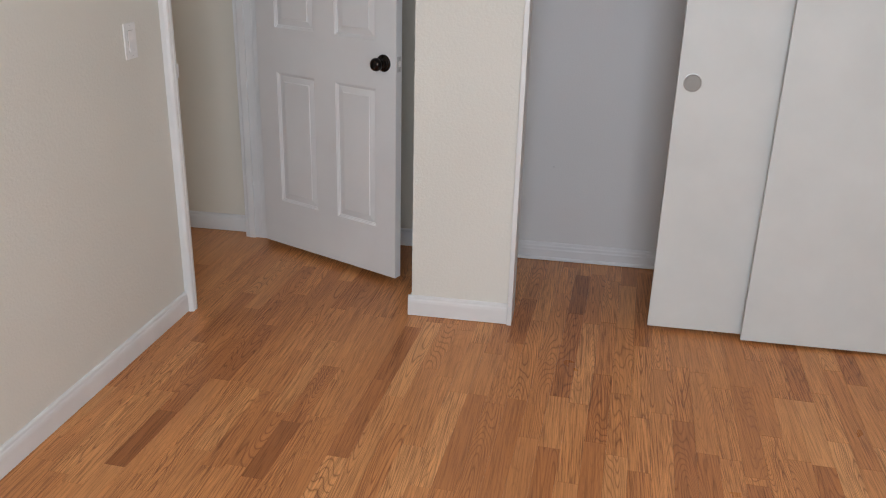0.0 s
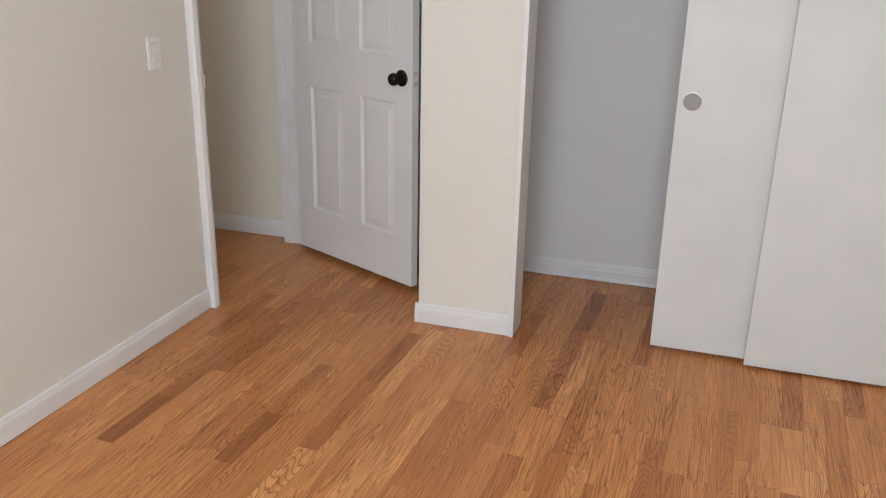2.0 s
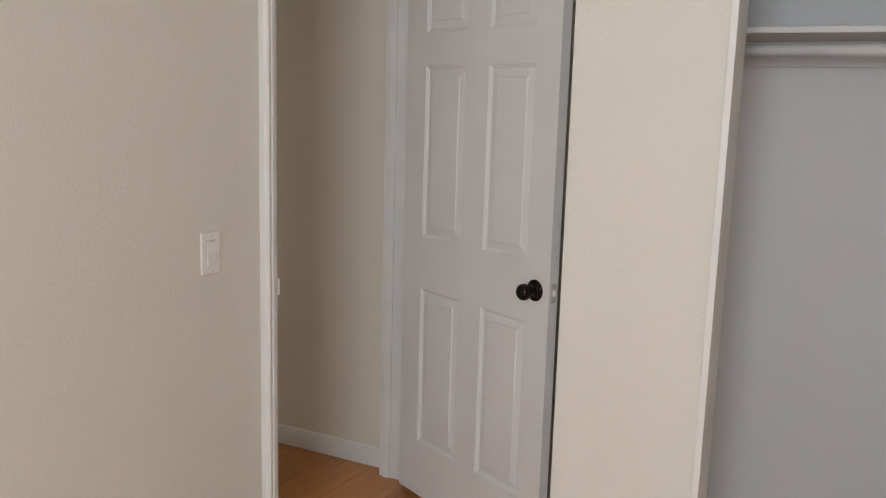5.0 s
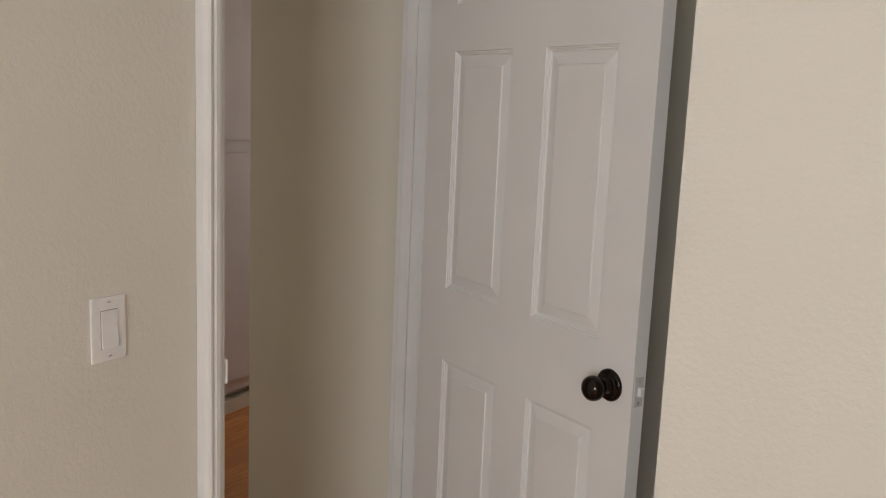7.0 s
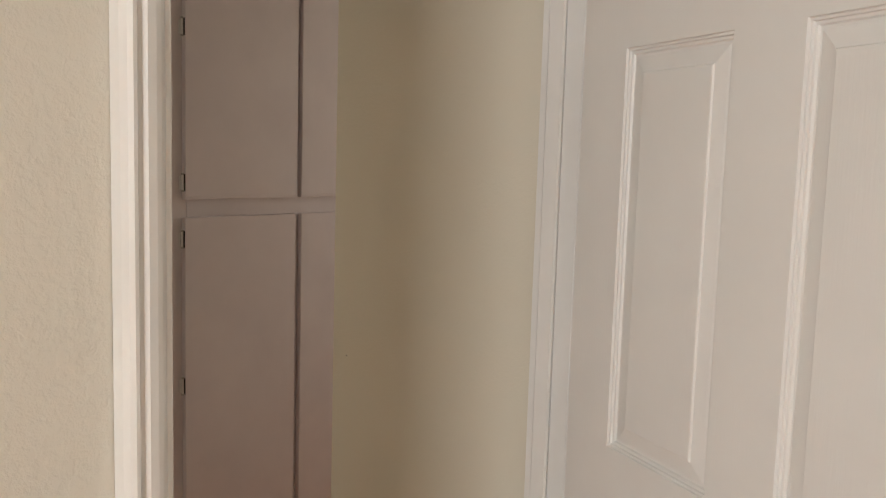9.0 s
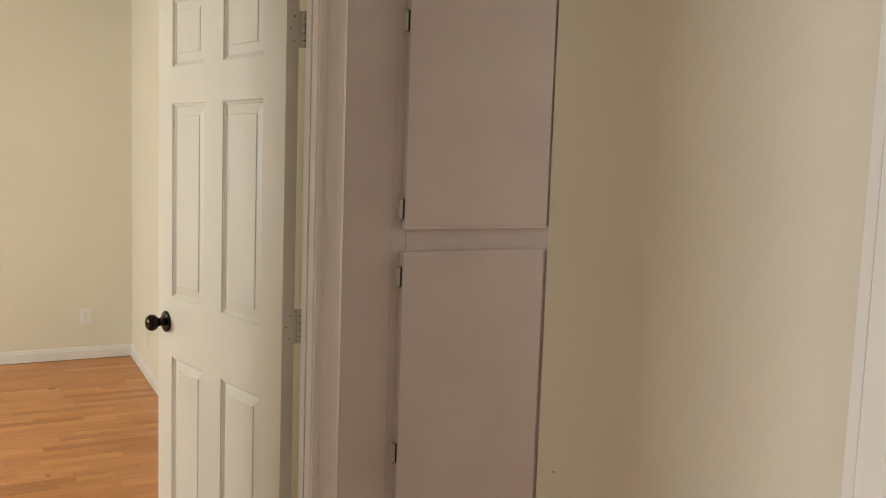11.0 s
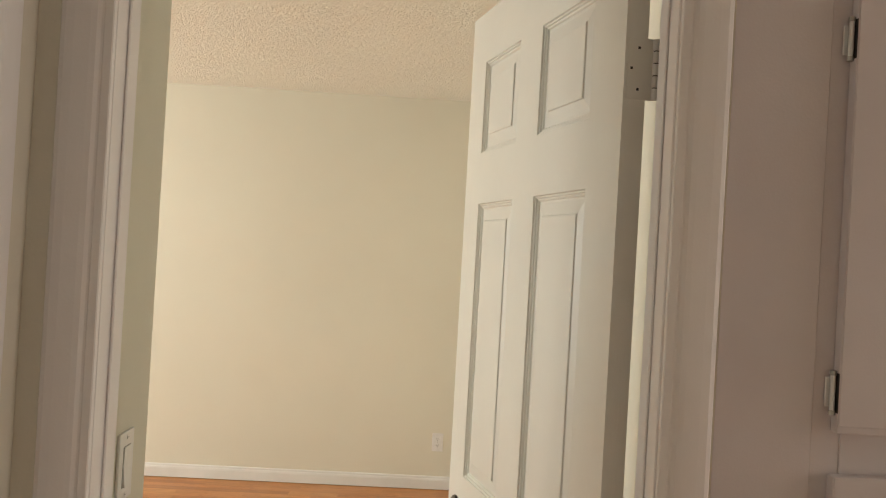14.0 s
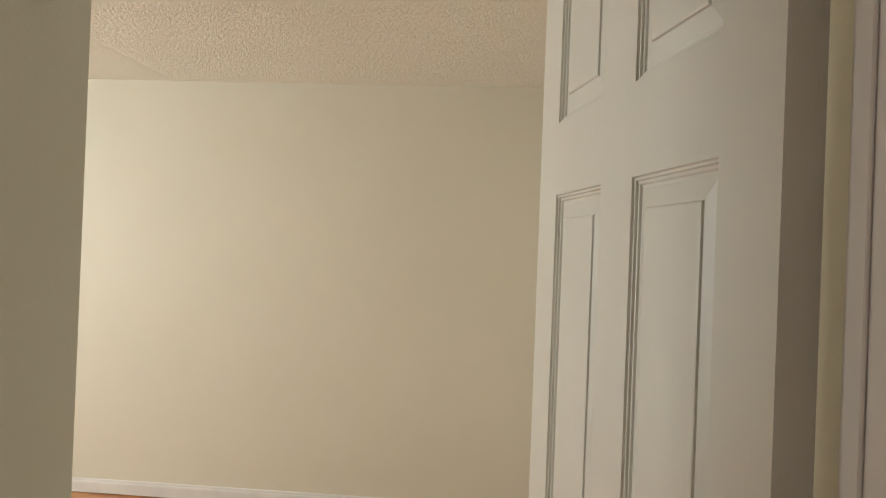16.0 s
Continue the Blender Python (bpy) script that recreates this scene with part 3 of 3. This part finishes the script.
def sliding_panel(x0, x1, y, label, pull_x=None, foot=0.018):
    root = thing("sliding_closet_door", pose(x0, y, 0), label, "closet door", group="sliding closet doors")
    w = x1 - x0
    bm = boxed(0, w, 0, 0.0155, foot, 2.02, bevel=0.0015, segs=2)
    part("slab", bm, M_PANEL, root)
    if pull_x is not None:
        cx = pull_x - x0
        p = part("finger_pull", lathe(bmesh.new(), [(0.0305, 0.0), (0.0305, -0.0014), (0.0290, -0.0020), (0.0275, -0.0012), (0.0255, -0.0004), (0.012, -0.0003)],
                                      40, "Y", (cx, 0, 0.949)), M_PULL, root, "round grey cup pull let into the door", smooth=False)
        part("rim", lathe(bmesh.new(), [(0.0315, 0.0), (0.0315, -0.0022), (0.0297, -0.0024), (0.0297, -0.0002)], 40, "Y", (cx, 0, 0.949)), M_STEEL, p)
    return root


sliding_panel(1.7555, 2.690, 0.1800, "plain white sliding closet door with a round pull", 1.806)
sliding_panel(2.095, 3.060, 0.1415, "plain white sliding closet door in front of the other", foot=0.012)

shelf = thing("closet_shelf", Matrix(), "white painted closet shelf on wall cleats", "shelf")
part("board", boxed(0.953, EAST - 0.001, 0.500, 0.816, 1.684, 1.702, bevel=0.002), M_CLOSET, shelf)
part("cleat", boxed(0.953, EAST - 0.001, 0.799, 0.8165, 1.609, 1.6835, bevel=0.002), M_CLOSET, shelf)
part("cleat", boxed(0.953, 0.971, 0.44, 0.798, 1.609, 1.6835, bevel=0.002), M_CLOSET, shelf)
rod = thing("closet_rod", Matrix(), "white painted round clothes rod under the shelf", "clothes rod")
part("pole", lathe(bmesh.new(), [(0.0165, 0.9715), (0.0165, EAST - 0.001)], 24, "X", (0, 0.525, 1.641)), M_TRIM, rod, smooth=True)
part("seam", lathe(bmesh.new(), [(0.0166, 1.5725), (0.0169, 1.5730), (0.0169, 1.5742), (0.0166, 1.5747)], 24, "X", (0, 0.525, 1.641)), M_PULL, rod, "hairline joint in the rod")
part("cup", lathe(bmesh.new(), [(0.026, 0.9712), (0.026, 0.984)], 24, "X", (0, 0.525, 1.641)), M_TRIM, rod)

# wall bumper where the open door's knob would strike
bumper = thing("wall_bumper", pose(0.742, END, 0.893), "painted-over round door bumper on the wall", "door bumper")
part("disc", lathe(bmesh.new(), [(0.050, 0.0), (0.050, -0.003), (0.046, -0.0055), (0.036, -0.0062), (0.012, -0.0052)], 40, "Y"), M_SMOOTH, bumper, smooth=False)

# ceiling register of the second room
vent = thing("ceiling_vent", pose(-3.41, 0.768, CEIL), "white metal ceiling register with slats over a dark duct", "ceiling vent")
V_L, V_W, V_F, V_H = 0.34, 0.160, 0.024, 0.009
part("frame", boxed(0, V_L, 0, V_F, -V_H, 0, bevel=0.002), M_TRIM_LIT, vent)
part("frame", boxed(0, V_L, V_W - V_F, V_W, -V_H, 0, bevel=0.002), M_TRIM_LIT, vent)
part("frame", boxed(0, V_F, V_F, V_W - V_F, -V_H, 0, bevel=0.002), M_TRIM_LIT, vent)
part("frame", boxed(V_L - V_F, V_L, V_F, V_W - V_F, -V_H, 0, bevel=0.002), M_TRIM_LIT, vent)
part("backing", boxed(V_F, V_L - V_F, V_F, V_W - V_F, -0.0015, 0), M_DARK, vent, "dark duct opening")
for i in range(4):
    y = V_F + 0.017 + i * 0.024
    part("slat", boxed(V_F, V_L - V_F, y, y + 0.008, -V_H + 0.001, -0.0015, bevel=0.001), M_TRIM_LIT, vent)

# ------------------------------------------------------------------ switches and outlets


def wall_plate(name, m, label, category, rocker):
    """A plate lying on a wall: local X across, Z up, it looks along -Y."""
    root = thing(name, m, label, category)
    part("plate", boxed(-0.035, 0.035, -0.0055, 0.0, -0.057, 0.057, bevel=0.0025, segs=2), M_PLATE, root)
    if rocker:
        part("gap", boxed(-0.0171, 0.0171, -0.0059, -0.0050, -0.0340, 0.0340), M_PULL, root)
        bm = bmesh.new()
        # rocker: a paddle bent in the middle, lower half pressed out
        sweep(bm, [(0.004, -0.0328), (0.0105, -0.0328), (0.0072, 0.002), (0.0078, 0.0328), (0.004, 0.0328)], (-0.0160, 0, 0), (0.0160, 0, 0), (0, -1, 0), (0, 0, 1))
        part("rocker", bm, M_PLATE, root)
        for z in (-0.0475, 0.0475):
            s = part("screw", lathe(bmesh.new(), [(0.0034, -0.0054), (0.0034, -0.0062), (0.0028, -0.0066)], 16, "Y", (0, 0, z)), M_PLATE, root)
            part("slot", boxed(-0.0030, 0.0030, -0.00675, -0.0064, z - 0.0005, z + 0.0005), M_DARK, s)
    else:
        for z in (-0.0195, 0.0195):
            face = part("receptacle", boxed(-0.0165, 0.0165, -0.0072, -0.0050, z - 0.0140, z + 0.0140, bevel=0.003), M_PLATE, root)
            for x in (-0.0063, 0.0063):
                part("slot", boxed(x - 0.0011, x + 0.0011, -0.0076, -0.0068, z - 0.001, z + 0.0075), M_DARK, face)
            part("ground_hole", lathe(bmesh.new(), [(0.0024, -0.0068), (0.0024, -0.0076)], 12, "Y", (0, 0, z - 0.0075)), M_DARK, face)
        s = part("screw", lathe(bmesh.new(), [(0.0030, -0.0054), (0.0028, -0.0064)], 12, "Y", (0, 0, 0)), M_STEEL, root)
    return root


wall_plate("light_switch", SKEW @ pose(WF, -0.255, 1.060, 0, 0, 90), "white rocker light switch in a white plate on the cream wall", "light switch", True)
wall_plate("light_switch", pose(-1.880, -0.030, 1.105, 0, 0, 180), "white rocker light switch inside the second room door", "light switch", True)
wall_plate("wall_outlet", pose(X2, 0.638, 0.298, 0, 0, 90), "white duplex wall outlet low on the far wall", "wall outlet", False)
wall_plate("wall_outlet", pose(-5.236, Y2, 0.262), "white duplex wall outlet low on the side wall", "wall outlet", False)

# nail holes left in the empty walls
for owner, axis, at in (("wall_hall_end", "Y", (-0.651, END, 0.976)), ("wall_closet_back", "Y", (1.731, 0.818, 0.534)), ("wall_closet_back", "Y", (1.337, 0.818, 0.439))):
    part("nail_hole", lathe(bmesh.new(), [(0.0014, 0.001), (0.0014, -0.0005)], 10, axis, at), M_DARK, bpy.data.objects[owner])

# ------------------------------------------------------------------ linen cabinet in the hall wall
CY0, CY1 = 0.968, 1.985
FACE = HW - 0.002
carcass = thing("linen_cabinet", Matrix(), "white painted built-in linen cabinet with four flat doors", "cabinet", "structure")
part("frame_stile", boxed(FACE - 0.02, FACE, CY0, 1.008, 0.06, 2.30, bevel=0.0015), M_CAB, carcass)
part("frame_stile", boxed(FACE - 0.02, FACE - 0.001, 1.414, 1.460, 0.165, 1.212, bevel=0.0015), M_CAB, carcass)
part("frame_stile", boxed(FACE - 0.02, FACE, 1.930, CY1, 0.06, 2.30, bevel=0.0015), M_CAB, carcass)
part("frame_stile", boxed(FACE - 0.02, FACE - 0.001, 1.414, 1.460, 1.285, 2.24, bevel=0.0015), M_CAB, carcass)
part("frame_rail", boxed(FACE - 0.02, FACE + 0.0008, 1.008, 1.930, 1.212, 1.285, bevel=0.0015), M_CAB, carcass)
part("frame_rail", boxed(FACE - 0.02, FACE, 1.008, 1.930, 2.24, 2.30, bevel=0.0015), M_CAB, carcass)
part("frame_rail", boxed(FACE - 0.02, FACE, 1.008, 1.930, 0.10, 0.165, bevel=0.0015), M_CAB, carcass)
part("side_board", boxed(HW, HW + 0.0008, 0.838, 0.9675, 0.0, 2.34), M_CAB, carcass)
part("back", boxed(FACE - 0.10, FACE - 0.08, CY0, CY1, 0.06, 2.30), M_CAB, carcass)
part("toe_board", boxed(FACE - 0.075, FACE - 0.060, 0.968, CY1, 0.0, 0.10, bevel=0.002), M_CAB, carcass)
part("toe_moulding", boxed(FACE - 0.060, FACE - 0.052, 0.968, CY1, 0.0, 0.028, bevel=0.003), M_CAB, carcass)


def cabinet_door(y0, y1, z0, z1, hinge_y, hinge_zs):
    d = part("cabinet_door", boxed(FACE + 0.001, FACE + 0.019, y0, y1, z0, z1, bevel=0.0018, segs=2), M_CAB, carcass)
    # lipped edge: a thinner border with the field proud of it
    part("door_field", boxed(FACE + 0.0188, FACE + 0.0203, y0 + 0.0012, y1 - 0.0012, z0 + 0.009, z1 - 0.0012, bevel=0.0010), M_CAB, d)
    s = -1 if hinge_y < (y0 + y1) / 2 else 1
    for z in hinge_zs:
        h = part("hinge", boxed(*sorted((FACE + 0.002, FACE + 0.0055)), *sorted((hinge_y + s * 0.001, hinge_y + s * 0.0115)), z - 0.020, z + 0.020, bevel=0.001), M_HINGE, d, "small cabinet hinge, paint rubbed off")
        part("barrel", lathe(bmesh.new(), [(0.0030, z - 0.027), (0.0035, z - 0.024), (0.0035, z + 0.024), (0.0030, z + 0.027)], 14, "Z", (FACE + 0.0105, hinge_y + s * 0.0042, 0)), M_HINGE, h, smooth=False)
        for dz in (-0.026, 0.026):
            part("tip", lathe(bmesh.new(), [(0.0044, z + dz - 0.003), (0.0044, z + dz + 0.003)], 12, "Z", (FACE + 0.0108, hinge_y + s * 0.0045, 0)), M_STEEL, h)
        part("gap", boxed(FACE + 0.0018, FACE + 0.0188, *sorted((hinge_y - s * 0.0002, hinge_y - s * 0.0030 + s * 0.0032)), z - 0.026, z + 0.026), M_DARK, h)
    return d


cabinet_door(0.994, 1.428, 1.278, 2.225, 0.994, (1.330, 1.796, 2.16))
cabinet_door(0.992, 1.424, 0.160, 1.222, 0.992, (1.156, 0.694, 0.23))
cabinet_door(1.446, 1.938, 1.278, 2.225, 1.938, (1.330, 2.16))
cabinet_door(1.447, 1.938, 0.160, 1.222, 1.938, (1.156, 0.23))

# ------------------------------------------------------------------ oak strip floor (last: many pieces)
floor = thing("floor", Matrix(), "honey oak strip laminate floor with mixed tones", "floor", "structure")
part("underlay", boxed(X2, EAST, SOUTH, 3.4, -0.10, -0.0045), M_SUB, floor)

STRIP = 0.0656
SLOPE = 0.055                                  # the bedroom and hall strips run a little out of square
TURN = pose(0, 0, 0, 0, 0, -math.degrees(math.atan(SLOPE)))
FIRST = -0.0095                                # a seam at the plan's origin
LENGTHS = (0.292, 0.36, 0.42, 0.50, 0.60)
# strips that stand out by their tone: column -> (near end, far end, tone)
NAMED = {
    2: [(-0.285, 0.16, "dim")],
    4: [(-1.030, -0.735, "dark")],
    5: [(-0.52, -0.098, "dim")],
    10: [(-1.006, -0.714, "dark")],
    11: [(-0.44, 0.06, "plain")],
    12: [(-0.413, 0.10, "plain")],
    13: [(-1.30, -0.862, "pale"), (-0.410, 0.004, "dim")],
    14: [(-0.502, 0.06, "pale")],
    16: [(-1.22, -0.762, "pale")],
    17: [(-0.95, -0.434, "pale")],
    18: [(-0.95, -0.434, "plain")],
    19: [(-0.045, 0.36, "dim")],
    22: [(-0.690, -0.390, "plain"), (0.260, 0.66, "dark")],
    23: [(-0.85, -0.423, "plain"), (-0.421, 0.183, "pale")],
    25: [(-1.15, -0.690, "pale")],
    28: [(-0.92, -0.460, "dim")],
    31: [(-1.16, -0.755, "dim"), (-0.72, -0.197, "plain")],
    34: [(-0.62, -0.249, "pale")],
    35: [(-0.90, -0.480, "pale")],
    37: [(-0.100, 0.20, "dim"), (-0.72, -0.487, "pale")],
}
TONES = {"plain": M_OAK, "dim": M_OAK_DIM, "dark": M_OAK_DARK, "pale": M_OAK_PALE}
rng = random.Random(7)
_cache = {}


def strip_data(w, l):
    """Corner list and faces of one strip with eased edges; the top lies at z = 0."""
    g, c, d = 0.00010, 0.0003, 0.0045
    x, y = w / 2 - g, l / 2 - g
    v = [(sx * x, sy * y, -d) for sx, sy in ((-1, -1), (1, -1), (1, 1), (-1, 1))]
    v += [(sx * x, sy * y, -0.0005) for sx, sy in ((-1, -1), (1, -1), (1, 1), (-1, 1))]
    v += [(sx * (x - c), sy * (y - c), 0.0) for sx, sy in ((-1, -1), (1, -1), (1, 1), (-1, 1))]
    f = []
    for k in (0, 4):
        for i in range(4):
            j = (i + 1) % 4
            f.append((k + i, k + j, k + 4 + j, k + 4 + i))
    f.append((8, 9, 10, 11))
    return v, f


def strip_mesh(l, tone):
    if (l, tone) not in _cache:
        v, f = strip_data(STRIP, l)
        me = bpy.data.meshes.new("oak_strip")
        me.from_pydata(v, [], f)
        me.materials.append(TONES[tone])
        _cache[l, tone] = me
    return _cache[l, tone]


def column(y, stop, fixed=()):
    """Random strips from y to stop, that leave room for the fixed ones."""
    for a, b, tone in sorted(fixed) + [(stop, stop, "")]:
        while a - y > 0.001:
            l = rng.choice(LENGTHS)
            if a - y - l < 0.16:
                l = a - y
            yield y, y + l, "plain"
            y += l
        if tone:
            yield a, b, tone
            y = b


far_v, far_f = [], []


def joined(m, l):
    v, f = strip_data(STRIP, l)
    k = len(far_v)
    far_v.extend(tuple(m @ Vector(p)) for p in v)
    far_f.extend(tuple(q + k for q in face) for face in f)


def inside(x, y):
    """Bedroom, hall and side room, with half a wall's thickness."""
    if x > -0.05:
        return x < EAST + 0.05 and SOUTH - 0.05 < y < 0.95
    return x > -1.62 and -2.05 < y < (3.45 if x < -0.62 else 0.95)


single = 0
for i in range(-32, 66):
    u = FIRST + (i + 0.5) * STRIP
    # ends are given in the plan's y; along the turned strip they shift with its x
    fixed = [(a + SLOPE * u, b + SLOPE * u, tone) for a, b, tone in NAMED.get(i, ())]
    lower = (SOUTH - 0.05 if u > -0.03 else -2.05) + SLOPE * u
    for v0, v1, tone in column(lower, (0.92 if u > -0.70 else 3.45) + SLOPE * u, fixed):
        l = round(v1 - v0, 3)
        at = TURN @ Vector((u, (v0 + v1) / 2, 0))
        if not inside(at.x, at.y):
            continue
        m = Matrix.Translation(at) @ TURN
        if tone != "plain" or (single < 240 and -0.05 < at.x < 2.40 and -1.60 < at.y < 0.8):
            single += tone == "plain"
            ob = new("oak_strip", strip_mesh(l, tone))
            ob.parent = floor
            ob.matrix_local = m
        else:
            joined(m, l)
# the second room's strips run square with its far wall
for i in range(int((-1.64 - X2) / STRIP) + 2):
    x = X2 + (i + 0.5) * STRIP
    for y0, y1, tone in column(S2 - 0.05, Y2 + 0.05):
        joined(Matrix.Translation((x, (y0 + y1) / 2, -0.002)), y1 - y0)
me = bpy.data.meshes.new("oak_strips")
me.from_pydata(far_v, [], far_f)
me.materials.append(M_OAK_FAR)
rest = new("oak_strips", me)
rest.parent = floor
tagged(rest, "oak floor strips further off", kind="stuff")
